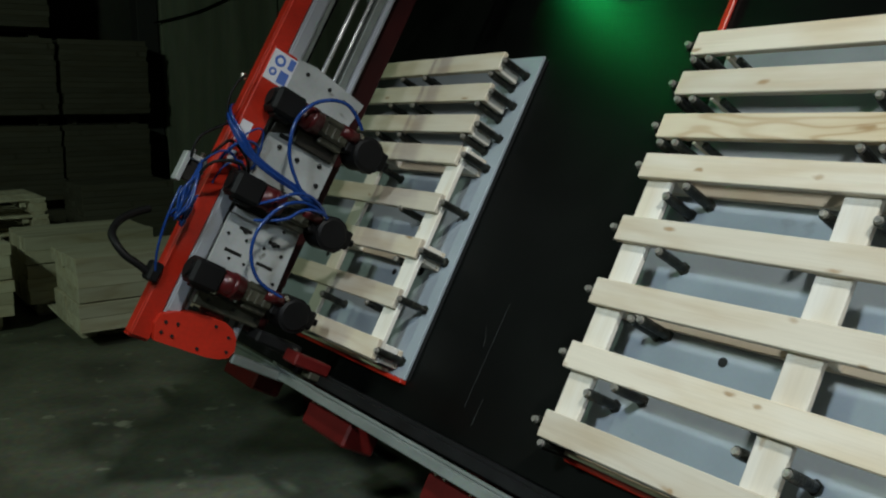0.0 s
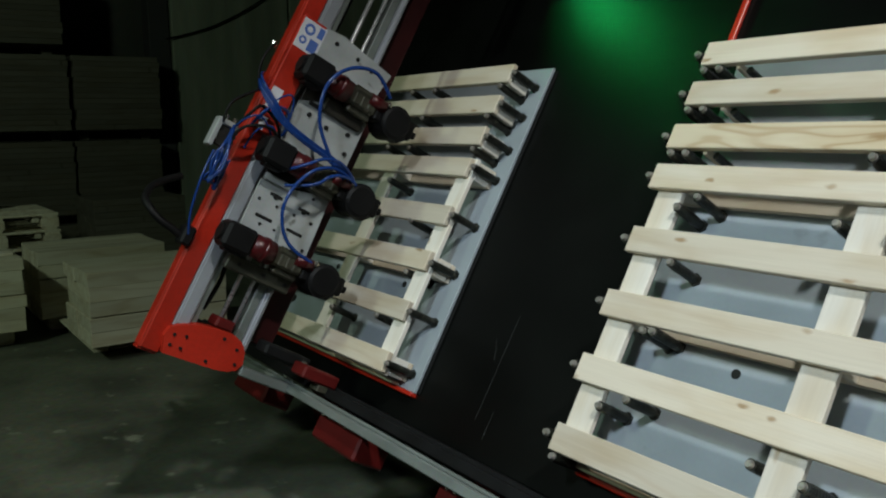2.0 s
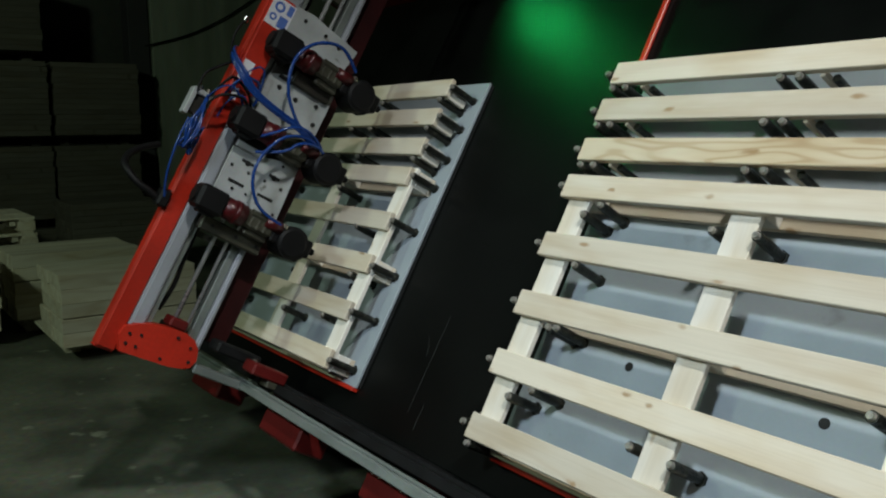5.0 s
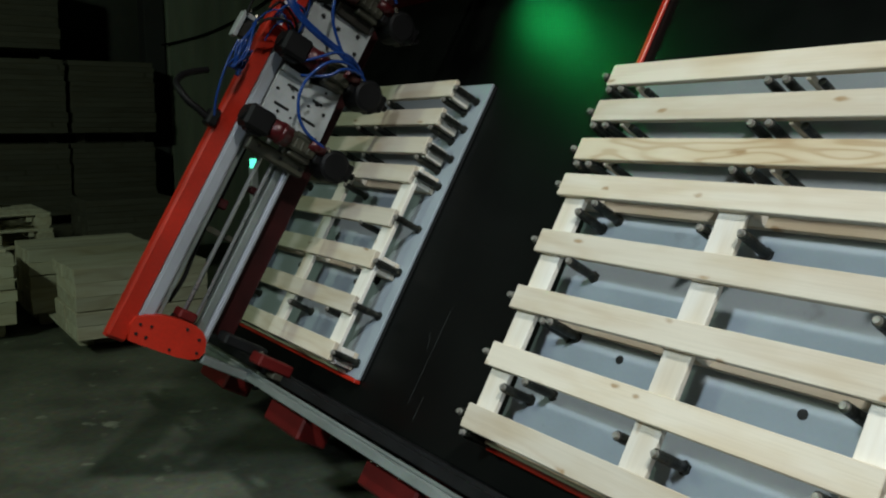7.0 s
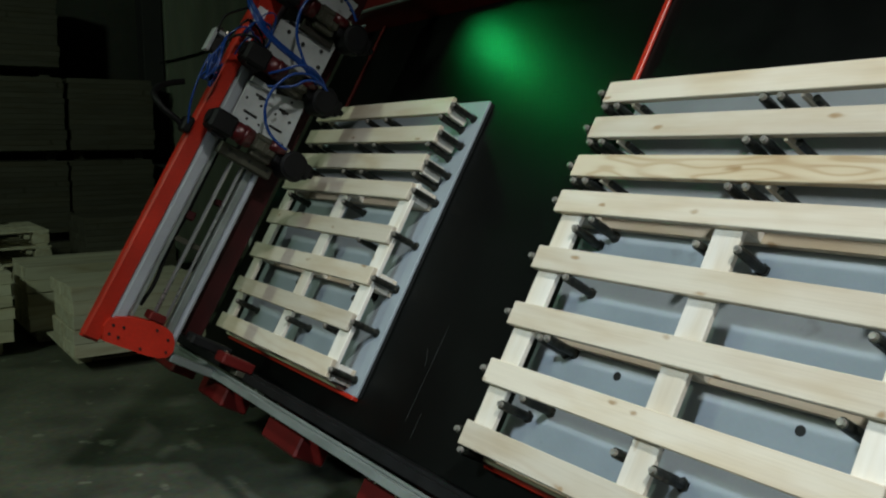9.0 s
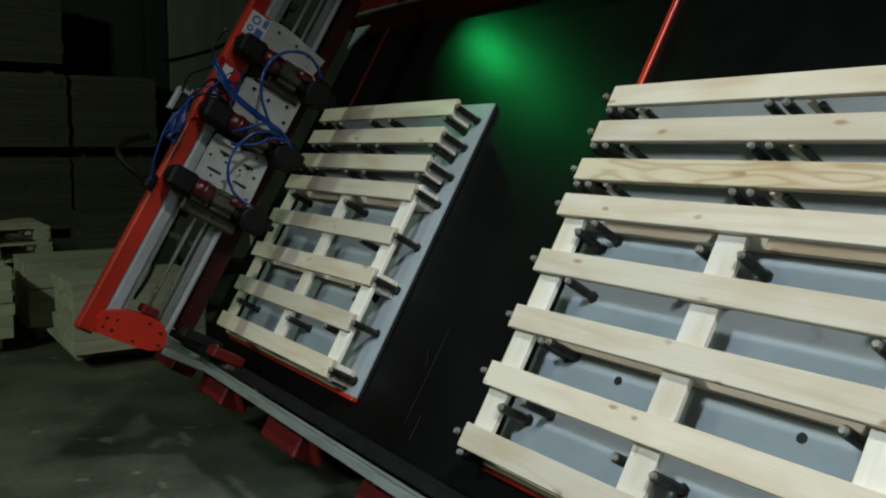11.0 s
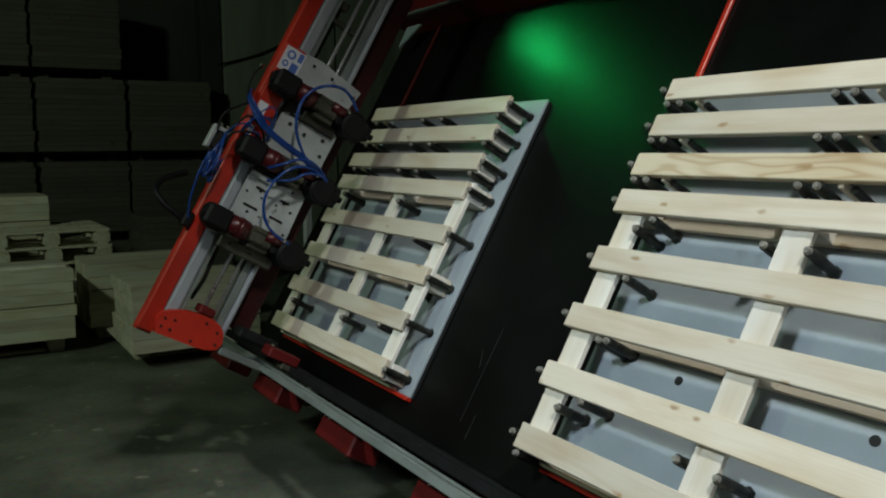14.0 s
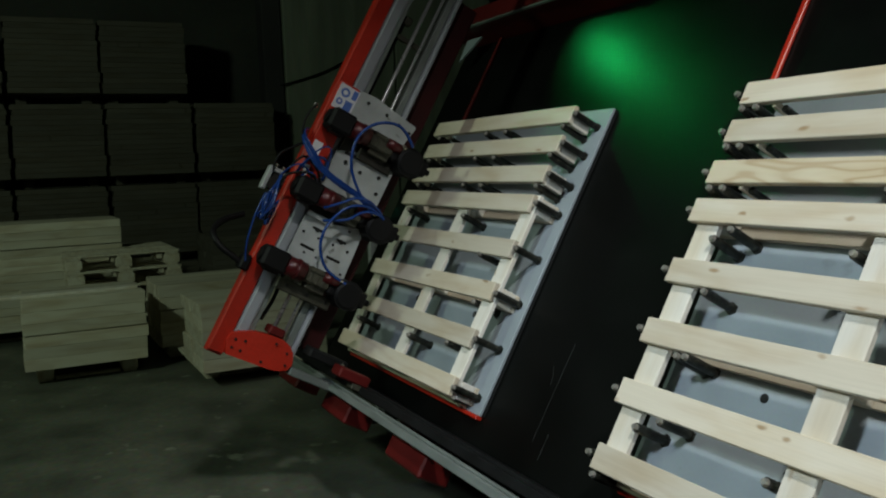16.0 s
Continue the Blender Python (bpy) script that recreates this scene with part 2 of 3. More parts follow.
def add_prism(bm, outline, axis, lo, hi):
    """A flat outline given in two axes, thickened along the third (0, 1 or 2)."""
    def p(a, b, c):
        q = [a, b]
        q.insert(axis, c)
        return bm.verts.new(q)
    low, high = [p(a, b, lo) for a, b in outline], [p(a, b, hi) for a, b in outline]
    n = len(outline)
    bm.faces.new(low)
    bm.faces.new(list(reversed(high)))
    for i in range(n):
        bm.faces.new((low[i], high[i], high[(i + 1) % n], low[(i + 1) % n]))
    bmesh.ops.recalc_face_normals(bm, faces=bm.faces)


def box(*a, bevel=0.0):
    bm = bmesh.new()
    add_box(bm, *a, bevel=bevel)
    return bm


def rod(a, b, r, seg=14, r2=None):
    bm = bmesh.new()
    add_rod(bm, a, b, r, seg, r2)
    return bm


def finish(name, bm, mat, smooth=False):
    me = bpy.data.meshes.new(name)
    bm.to_mesh(me)
    bm.free()
    me.materials.append(mat)
    if smooth:
        for p in me.polygons:
            p.use_smooth = len(p.vertices) == 4
    return me


def part(name, bm, mat, parent, label="", m=None, smooth=False):
    ob = new(name, finish(name, bm, mat, smooth))
    ob.parent = parent
    if m is not None:
        ob.matrix_basis = m
    return tagged(ob, label)


def again(name, ob, parent, m):
    """Another part on the same mesh."""
    o = new(name, ob.data)
    o.parent, o.matrix_basis = parent, m
    return o


def thing(name, m, label, category, group="", kind=""):
    ob = new(name)
    ob.empty_display_size = 0.1
    ob.matrix_basis = m
    return tagged(ob, label, category, group, kind)


def setting(name, bm, mat, label, category=""):
    return tagged(new(name, finish(name, bm, mat)), label, category or name, "", "structure")


def shift(x, y, z, rx=0, ry=0, rz=0):
    return pose(x, y, z, rx, ry, rz)


def tube(name, points, r, mat, parent, label=""):
    """A hose along a smooth line."""
    cu = bpy.data.curves.new(name, "CURVE")
    cu.dimensions, cu.bevel_depth, cu.bevel_resolution, cu.resolution_u = "3D", r, 2, 8
    s = cu.splines.new("NURBS")
    s.points.add(len(points) - 1)
    for q, p in zip(s.points, points):
        q.co = (*p, 1)
    s.use_endpoint_u, s.order_u = True, 3
    cu.materials.append(mat)
    ob = new(name, cu)
    me = bpy.data.meshes.new_from_object(ob.evaluated_get(bpy.context.evaluated_depsgraph_get()))
    bpy.data.objects.remove(ob)
    o = new(name, me)
    o.parent = parent
    return tagged(o, label)


# ---- hall ----
setting("floor", box(-10.4, 7, -9, 8, -0.2, 0), CONCRETE, "worn grey concrete factory floor with pale dusty patches", "floor")
setting("wall_west", box(-10.6, -10.4, -9, 8, 0, 6.5), WALL, "dark concrete hall wall behind the timber stacks", "wall")
setting("wall_east", box(7, 7.2, -9, 8, 0, 6.5), WALL, "dark concrete hall wall", "wall")
setting("wall_north", box(-10.6, 7.2, 8, 8.2, 0, 6.5), WALL, "dark concrete hall wall behind the machine", "wall")
setting("wall_south", box(-10.6, 7.2, -9.2, -9, 0, 6.5), WALL, "dark concrete hall wall", "wall")
setting("ceiling", box(-10.6, 7.2, -9.2, 8.2, 6.5, 6.7), CEIL, "dark unlit hall ceiling", "ceiling")
for y0, y1 in ((2.0, 3.6), (3.63, 5.2)):
    setting("wall_panel", box(-9.75, -9.55, y0, y1, 0, 5.4, bevel=0.01), PANEL, "tall grey-green wall panel with a dark seam", "wall panel")
# dark upright put where the gap left of the panel is in shade
setting("column", box(-9.9, -9.6, 1.72, 1.98, 0, 6.5, bevel=0.01), CEIL, "dark strip standing in for the shaded gap beside the wall panel", "column")

cable = thing("wall_cable", pose(0, 0, 0), "dark cable sagging across the wall panel", "cable")
tube("cable", [(-9.5, 1.9, 2.66), (-9.5, 2.3, 2.76), (-9.5, 2.7, 2.92), (-9.5, 3.2, 3.2), (-9.5, 3.6, 3.5)], 0.012, RUBBER, cable)

# ---- machine bed ----
machine = thing("nailing_machine", TABLE, "red-framed pallet nailing machine with a leaning black bed", "machine")
bm = box(-2.5, 3.4, -0.2, 1.74, -0.175, -0.145, bevel=0.003)
part("bed_sheet", bm, BLACK, machine, "scratched black bed sheet")
# worn scratches along the slope
for u, v, l, a in ((-0.472, 0.09, 0.36, 1.5), (-0.525, 0.16, 0.03, -25), (-0.51, 0.13, 0.04, -12), (-0.41, -0.09, 0.09, 2)):
    part("scratch", box(-0.0009, 0.0009, -l / 2, l / 2, 0, 0.001), SCRATCH, machine, "", shift(u, v, -0.1452, 0, 0, -a))
# trough between the bed and the rail
part("trough", box(-2.5, 3.4, -0.235, -0.2, -0.2, 0.05, bevel=0.004), BLACK_STEEL, machine)
part("trough_lip", box(-2.5, 3.4, -0.225, -0.19, 0.0, 0.02, bevel=0.003), BLACK_STEEL, machine)
part("guide_rail", box(-2.5, 3.4, -0.28, -0.248, 0.07, 0.11, bevel=0.004), ALU_DULL, machine, "dusty grey-green aluminium guide rail")
part("rail_slot", box(-2.5, 3.4, -0.2475, -0.238, 0.08, 0.1, bevel=0.002), ALU_DULL, machine)
part("rail_cap", box(-2.5, 3.4, -0.278, -0.252, 0.1105, 0.117, bevel=0.002), ALU_DULL, machine)
part("top_beam", box(-2.5, 3.4, 1.745, 1.86, -0.2, 0.02, bevel=0.006), RED_SHADED, machine, "dark red top beam")
part("beam_trim", box(-2.5, 3.4, 1.7355, 1.7445, 0.006, 0.02), ALU_DULL, machine, "pale lower lip of the beam")
bm = bmesh.new()
add_prism(bm, [(-2.36, 1.72), (-2.2, 1.72), (-2.34, 1.58)], 2, -0.07, -0.06)
part("gusset", bm, PLATE, machine, "grey corner gusset")
# far strap takes the darkened red, since less light falls there
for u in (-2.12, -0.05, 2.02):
    part("strap", box(u - 0.011, u + 0.011, 1.2, 1.744, -0.144, -0.13, bevel=0.003), RED if u > -1 else RED_SHADED, machine, "narrow red strap")
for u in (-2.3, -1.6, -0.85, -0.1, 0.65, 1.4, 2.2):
    part("leg_bracket", box(u - 0.16, u + 0.14, -0.37, -0.287, -0.06, 0.07, bevel=0.008), RED_SHADED, machine, "dark red bracket under the rail")
    for k in (-0.1, -0.06, 0.06):
        part("rail_bolt", rod((u + k, -0.2865, 0.088), (u + k, -0.2805, 0.088), 0.006, 8), BRASS, machine)
inv = TABLE.inverted()
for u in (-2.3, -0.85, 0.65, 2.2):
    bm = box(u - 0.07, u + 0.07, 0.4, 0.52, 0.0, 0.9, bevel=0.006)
    part("leg", bm, RED_SHADED, machine, "dark red steel leg", inv)
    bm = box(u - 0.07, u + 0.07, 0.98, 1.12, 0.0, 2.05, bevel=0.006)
    part("rear_leg", bm, RED_SHADED, machine, "dark red steel leg", inv)
    part("floor_beam", box(u - 0.05, u + 0.05, 0.525, 0.975, 0.0, 0.1, bevel=0.005), RED_SHADED, machine, "", inv)

# ---- pallets and the template plates under them ----
ROW_TOP = (1.15, 1.023, 0.888, 0.764, 0.572, 0.383, 0.196, 0.0)
SLAT_W, SLAT_L = 0.075, 1.205
FULL_ROWS = (0, 1, 2, 3, 5, 7)
STRINGERS = (0.012, 0.59, 1.118)


def slat_mesh(name, length, width, thick, mat):
    bm = bmesh.new()
    add_box(bm, 0, length, -width, 0, -thick, 0, bevel=0.0025)
    return finish(name, bm, mat)


def pallet(m, label):
    p = thing("pallet", m, label, "pallet", "pallets on the nailing bed")
    slat = slat_mesh("slat", SLAT_L, SLAT_W, 0.021, PINE)
    bold = slat_mesh("slat", SLAT_L, SLAT_W, 0.021, PINE_BOLD)
    for i, v in enumerate(ROW_TOP):
        o = new("slat", bold if i == 2 else slat)
        o.parent = p
        o.matrix_basis = shift(random.uniform(-0.006, 0.006) + (0.008, 0.006, 0, -0.008, -0.004, 0, 0, 0.003)[i], v, 0, 0, 0, random.uniform(-0.25, 0.25))
    long_board = slat_mesh("stringer", 0.845, 0.086, 0.019, PINE_PALE)
    for u in STRINGERS:
        o = new("stringer", long_board)
        o.parent = p
        o.matrix_basis = Matrix.Translation((u + 0.086, -0.077, -0.0225)) @ Matrix.Rotation(radians(90), 4, "Z") @ Matrix.Translation((0, 0.086, 0))
    block = slat_mesh("block", 0.086, 0.07, 0.062, PINE_PALE)
    end_block = slat_mesh("block", 0.05, 0.066, 0.0835, PINE_PALE)
    thin_block = slat_mesh("block", 0.014, 0.02, 0.1, PINE)
    for i in FULL_ROWS:
        for k, u in enumerate(STRINGERS):
            o = new("block", (end_block if k == 2 else thin_block) if i < 3 else block)
            o.parent = p
            o.matrix_basis = shift(u + (0.1, 0.1, 0.035)[k], ROW_TOP[i] - (0.012 if k == 2 else 0.062), -0.0215) if i < 3 else shift(u, ROW_TOP[i] - 0.003, -0.043)
    base = slat_mesh("base_board", 1.2, 0.07, 0.018, PINE)
    for i in (3, 5, 7):
        o = new("base_board", base)
        o.parent = p
        o.matrix_basis = shift(0.004, ROW_TOP[i] - 0.003, -0.1065)
    return p


def template(u0, u1, stop_u, pin_sets, m, label):
    """A grey plate with a red lower edge, its locating pins and holes."""
    t = thing("template_plate", m, label, "template", "template plates on the bed")
    part("plate", box(u0, u1, -0.094, 1.202, -0.137, -0.125, bevel=0.002), PLATE, t, "grey painted plate")
    part("under_plate", box(u0 + 0.01, u1 + 0.012, -0.09, 1.195, -0.1445, -0.138, bevel=0.001), BLACK_STEEL, t, "black backing sheet")
    part("edge_strip", box(u0, u1 - 0.004, -0.11, -0.0945, -0.144, -0.116, bevel=0.003), RED, t, "red lower edge strip")
    part("edge_board", box(u0 + 0.02, u1 - 0.1, -0.0935, -0.08, -0.1245, -0.085, bevel=0.003), PINE_OLD, t, "wooden ledge")
    bm = bmesh.new()
    add_rod(bm, (0, 0, -0.1245), (0, 0, -0.006), 0.0135, 12)
    add_rod(bm, (0, 0, -0.1245), (0, 0, -0.117), 0.019, 6)
    for k in range(6):
        add_rod(bm, (0, 0, -0.03 - 0.012 * k), (0, 0, -0.026 - 0.012 * k), 0.0143, 12)
    pin = finish("pin", bm, PIN_STEEL)
    tip = finish("pin_tip", rod((0, 0, -0.0058), (0, 0, 0.004), 0.0105, 12, 0.008), PIN_TIP)
    for u, v in pin_sets:
        o = new("pin", pin)
        o.parent, o.matrix_basis = t, shift(u, v, 0, random.uniform(-1.5, 1.5), random.uniform(-1.5, 1.5), 0)
        q = new("pin_tip", tip)
        q.parent = o
    stud = finish("stud", rod((0, 0, -0.1245), (0, 0, -0.04), 0.011, 12), PIN_STEEL)
    for i in (0, 1, 2):
        for u in (0.145, 0.725):
            o = new("stud", stud)
            o.parent, o.matrix_basis = t, shift(u + u_shift(u0), LOW_V[i] + 0.012, 0)
    bm = bmesh.new()
    add_rod(bm, (0, 0, -0.1248), (0, 0, -0.123), 0.013, 14)
    hole = finish("hole", bm, DARK_INK)
    for u in (0.375, 0.93):
        for v in (0.268,):
            o = new("hole", hole)
            o.parent, o.matrix_basis = t, shift(u + u_shift(u0), v, 0)
    return t


def u_shift(u0):
    return -2.08 if u0 < -1 else 0.0


MID_V = [v - SLAT_W / 2 for v in ROW_TOP]
LOW_V = [v - SLAT_W - 0.0145 for v in ROW_TOP]
pins_right = [(-0.022, v) for v in MID_V]
for i in (0, 1, 2):
    pins_right += [(0.02, LOW_V[i]), (0.073, LOW_V[i]), (0.597, LOW_V[i]), (0.65, LOW_V[i]), (1.09, LOW_V[i])]
pins_right += [(0.115, 0.64), (0.168, 0.672), (0.569, 0.632), (0.695, 0.63), (0.163, 0.484), (0.16, 0.293), (0.19, 0.296), (0.115, 0.075), (0.192, 0.112),
               (0.569, 0.068), (0.695, 0.062), (1.085, 0.475), (1.08, 0.288), (0.03, -0.089), (1.09, 0.64), (1.09, 0.1)]
pins_left = [(-0.858, v) for v in MID_V]
for i in (0, 1, 2):
    pins_left += [(-0.91, LOW_V[i]), (-1.35, LOW_V[i]), (-1.52, LOW_V[i]), (-2.0, LOW_V[i])]
pins_left += [(-1.385, 0.649), (-1.97, 0.66), (-1.385, 0.083), (-1.97, 0.075), (-0.985, 0.293), (-1.05, 0.11), (-1.1, 0.49)]
template(0.02, 1.32, -0.022, pins_right, TABLE, "grey template plate with dark locating pins on the black bed")
template(-2.14, -0.81, -0.858, pins_left, TABLE, "grey template plate with dark pins and a red lower edge")
near_pallet = pallet(TABLE, "freshly nailed pale pine pallet on its template plate")
far_pallet = copy_thing(near_pallet, TABLE @ shift(-2.08, 0, 0))
tagged(far_pallet, "pale pine pallet under the nailing gantry")
plain = next(o.data for o in far_pallet.children if o.name.startswith("slat") and o.data.materials[0] == PINE)
for o in far_pallet.children:
    if o.data.materials[0] == PINE_BOLD:
        o.data = plain

# ---- signal lamp at the end of the bed ----
GLOW = bpy.data.materials.new("green_glow")
GLOW.use_nodes = True
g = GLOW.node_tree.nodes["Principled BSDF"]
g.inputs["Base Color"].default_value = (0.05, 0.4, 0.25, 1)
g.inputs["Emission Color"].default_value, g.inputs["Emission Strength"].default_value = (0.12, 1.0, 0.62, 1), 1.6
signal = thing("signal_lamp", pose(-2.88, 0.49, 0), "small green signal lamp glowing on a pale post", "lamp")
bm = box(-0.09, 0.09, -0.09, 0.09, 0.0, 0.012, bevel=0.003)
part("base_plate", bm, BLACK_STEEL, signal)
part("post", box(-0.022, 0.022, -0.022, 0.022, 0.0125, 1.33, bevel=0.004), WHITE, signal, "pale square post")
part("lens", rod((0, 0, 1.3305), (0, 0, 1.385), 0.022, 16, 0.019), GLOW, signal, "glowing green lens", smooth=True)

# ---- gantry ----
V0, V1 = -0.285, 1.95
gantry = thing("gantry", TABLE @ shift(-1.235, 0, 0), "red and aluminium travelling gantry beam across the bed", "gantry")
part("beam_cover", box(-0.02, 0.0, V0 - 0.03, V1, 0.605, 0.672, bevel=0.004), RED, gantry, "glossy red cover strip")
part("beam_top", box(-0.075, -0.0205, V0 - 0.03, V1, 0.63, 0.672, bevel=0.004), RED, gantry, "red outer face")
# the web's shade comes from its darkened red, not from the lamps
part("beam_web", box(-0.1, -0.075, V0 + 0.12, 1.62, 0.19, 0.305, bevel=0.006), RED_DEEP_SHADE, gantry, "red beam web with its shade in the colour")
for name, n0, n1, mat in (("outer_profile", 0.545, 0.602, ALU), ("outer_groove", 0.522, 0.544, ALU_DULL), ("inner_profile", 0.312, 0.336, ALU), ("inner_groove", 0.337, 0.37, ALU_DULL)):
    bm = bmesh.new()
    lip = 0.0 if mat == ALU else -0.012
    add_box(bm, -0.05, lip, V0 + 0.07, V1, n0, n1, bevel=0.003)
    if mat == ALU:
        add_box(bm, 0.0, 0.006, V0 + 0.09, V1, n0 + 0.008, n1 - 0.008, bevel=0.002)
    part(name, bm, mat, gantry, "bright aluminium profile" if mat == ALU else "dull profile groove")
part("guide_shaft", rod((-0.01, V0 + 0.1, 0.395), (-0.01, V1, 0.395), 0.007, 12), CHROME, gantry, "polished guide shaft", smooth=True)
bm = rod((-0.02, V0 + 0.1, 0.445), (-0.02, V1, 0.445), 0.009, 12)
part("drive_screw", bm, CHROME, gantry, "long steel drive screw", smooth=True)
for v in (0.2, 0.75, 1.3):
    part("cross_rib", box(-0.075, -0.051, v - 0.012, v + 0.012, 0.374, 0.525, bevel=0.002), OLIVE, gantry)
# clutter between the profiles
part("cable_clip", box(-0.07, -0.035, 0.29, 0.33, 0.47, 0.515, bevel=0.006), RED_DEEP_SHADE, gantry, "dark red cable clip")
part("cable_clip", box(-0.07, -0.035, 0.4, 0.43, 0.38, 0.42, bevel=0.006), RED_DEEP_SHADE, gantry, "dark red cable clip")
part("cable_clip", box(-0.075, -0.04, 1.36, 1.4, 0.47, 0.51, bevel=0.006), OLIVE, gantry, "olive cable clip")
tube("slack_cable", [(-0.06, -0.12, 0.505), (-0.055, -0.03, 0.49), (-0.055, 0.06, 0.5), (-0.06, 0.2, 0.508), (-0.06, 0.31, 0.5), (-0.06, 0.7, 0.51), (-0.06, 1.4, 0.5)], 0.009, RUBBER, gantry, "black cable inside the beam")
# red end plate with rounded upper edge
out = [(0.6, -0.305), (0.623, -0.25), (0.616, -0.215), (0.575, -0.19), (0.53, -0.173), (0.45, -0.159), (0.395, -0.159), (0.355, -0.173), (0.328, -0.202),
       (0.315, -0.242), (0.328, -0.272), (0.36, -0.288), (0.41, -0.297)]
bm = bmesh.new()
add_prism(bm, [(v, n) for n, v in out], 0, -0.03, 0.03)
end_plate = part("end_plate", bm, RED, gantry, "red end plate")
for n, v in ((0.592, 0.015), (0.592, 0.052), (0.552, 0.015), (0.55, 0.06), (0.345, 0.03), (0.36, 0.08), (0.45, 0.005), (0.42, 0.1)):
    part("bolt", rod((0.03, V0 + v, n), (0.036, V0 + v, n), 0.006, 8), DARK_INK, end_plate)
part("end_cover", box(-0.075, -0.031, V0 - 0.04, V0 - 0.0305, 0.6, 0.672, bevel=0.003), RED, gantry)
part("screw_bearing", box(-0.05, 0.034, V0 + 0.128, V0 + 0.165, 0.405, 0.475, bevel=0.006), RED_SHADED, gantry, "red screw bearing block")
part("foot_profile", box(-0.04, 0.035, V0 + 0.0, V0 + 0.034, 0.09, 0.313, bevel=0.004), ALU_DULL, gantry, "aluminium foot profile")
part("foot_slider", box(0.1, 0.2, V0 + 0.085, V0 + 0.13, 0.02, 0.17, bevel=0.006), RED_SHADED, gantry, "red rail slider in shade-darkened enamel")
part("slider_block", box(0.0, 0.095, V0 + 0.105, V0 + 0.15, 0.1, 0.29, bevel=0.008), BLACK_STEEL, gantry, "black slider block")
part("slider_clip", box(0.13, 0.195, V0 + 0.058, V0 + 0.0845, 0.03, 0.09, bevel=0.004), OLIVE, gantry, "greasy steel clip")
part("slider_bolt", rod((0.095, V0 + 0.13, 0.13), (0.107, V0 + 0.13, 0.13), 0.008, 8), BRASS, gantry)

# green work light in a black hood under the beam's upper end
BEAM_GLOW = bpy.data.materials.new("strong_green_glow")
BEAM_GLOW.use_nodes = True
g = BEAM_GLOW.node_tree.nodes["Principled BSDF"]
g.inputs["Base Color"].default_value = (0.02, 0.3, 0.1, 1)
g.inputs["Emission Color"].default_value, g.inputs["Emission Strength"].default_value = (0.015, 1.0, 0.2, 1), 700.0
AIM = look((0.06, 1.78, 0.25), (0.75, 1.42, -0.145))
bm = bmesh.new()
ring = [[bm.verts.new((r * math.cos(k * math.pi / 10), r * math.sin(k * math.pi / 10), z)) for k in range(20)] for r, z in ((0.036, 0.012), (0.036, -0.064), (0.04, -0.064), (0.04, 0.016))]
for a, b in zip(ring, ring[1:]):
    for k in range(20):
        bm.faces.new((a[k], a[(k + 1) % 20], b[(k + 1) % 20], b[k]))
bm.faces.new(ring[0])
bm.faces.new(list(reversed(ring[3])))
hood = part("lamp_hood", bm, RUBBER, gantry, "black hood of the green work light", AIM)
part("lens", rod((0, 0, 0.0115), (0, 0, 0.006), 0.02, 20), BEAM_GLOW, hood, "glowing green lens")
part("lamp_bracket", box(-0.04, 0.02, 1.77, 1.8, 0.285, 0.3115, bevel=0.003), BLACK_STEEL, gantry)

# ---- carriage with three nail guns ----
carriage = thing("nail_gun_carriage", TABLE @ shift(-1.235, 0.0, 0), "pale steel carriage with three nail guns and blue hoses", "carriage")


def holes(parent, spots, u):
    for v, n, r in spots:
        part("bolt", rod((u, v, n), (u + 0.004, v, n), r, 8), DARK_INK, parent)


UP = 0.045
lower = part("mounting_plate", (lambda b: (add_prism(b, [(0.0, 0.275), (0.0, 0.555), (0.195, 0.557), (0.212, 0.43), (0.255, 0.285)], 0, UP - 0.012, UP), b)[1])(bmesh.new()), WHITE, carriage, "pale drilled mounting plate")
holes(lower, [(0.129, 0.534, 0.006), (0.13, 0.461, 0.006), (0.216, 0.345, 0.006), (0.132, 0.388, 0.006), (0.132, 0.314, 0.007), (0.049, 0.493, 0.006), (0.051, 0.434, 0.005), (0.16, 0.479, 0.011), (0.159, 0.359, 0.011), (0.03, 0.3, 0.006)], UP)
for v, n, w in ((0.074, 0.488, 0.034), (0.075, 0.359, 0.034), (0.163, 0.479, 0.026), (0.162, 0.359, 0.024)):
    part("slot", box(UP, UP + 0.0022, v - 0.006, v + 0.006, n - w, n + w, bevel=0.0008), DARK_INK, lower)
part("clamp_bar", box(UP + 0.0005, UP + 0.02, 0.198, 0.222, 0.435, 0.556, bevel=0.003), WHITE, carriage, "pale clamp bar")
middle = part("mounting_plate", (lambda b: (add_prism(b, [(0.345, 0.28), (0.345, 0.553), (0.51, 0.555), (0.565, 0.42), (0.565, 0.278)], 0, UP - 0.012, UP), b)[1])(bmesh.new()), WHITE, carriage, "pale mounting plate")
for v, n in ((0.52, 0.49), (0.53, 0.35)):
    part("slot", box(UP, UP + 0.002, v - 0.008, v + 0.008, n - 0.03, n + 0.03, bevel=0.0008), DARK_INK, middle)
part("greasy_clamp", box(UP + 0.0005, UP + 0.022, 0.515, 0.57, 0.3, 0.47, bevel=0.004), DARK_IRON, carriage, "greasy dark clamp")
for v, n in ((0.49, 0.33), (0.47, 0.42), (0.48, 0.5), (0.42, 0.31)):
    part("bolt", rod((UP, v, n), (UP + 0.006, v, n), 0.009, 8), DARK_INK, middle)
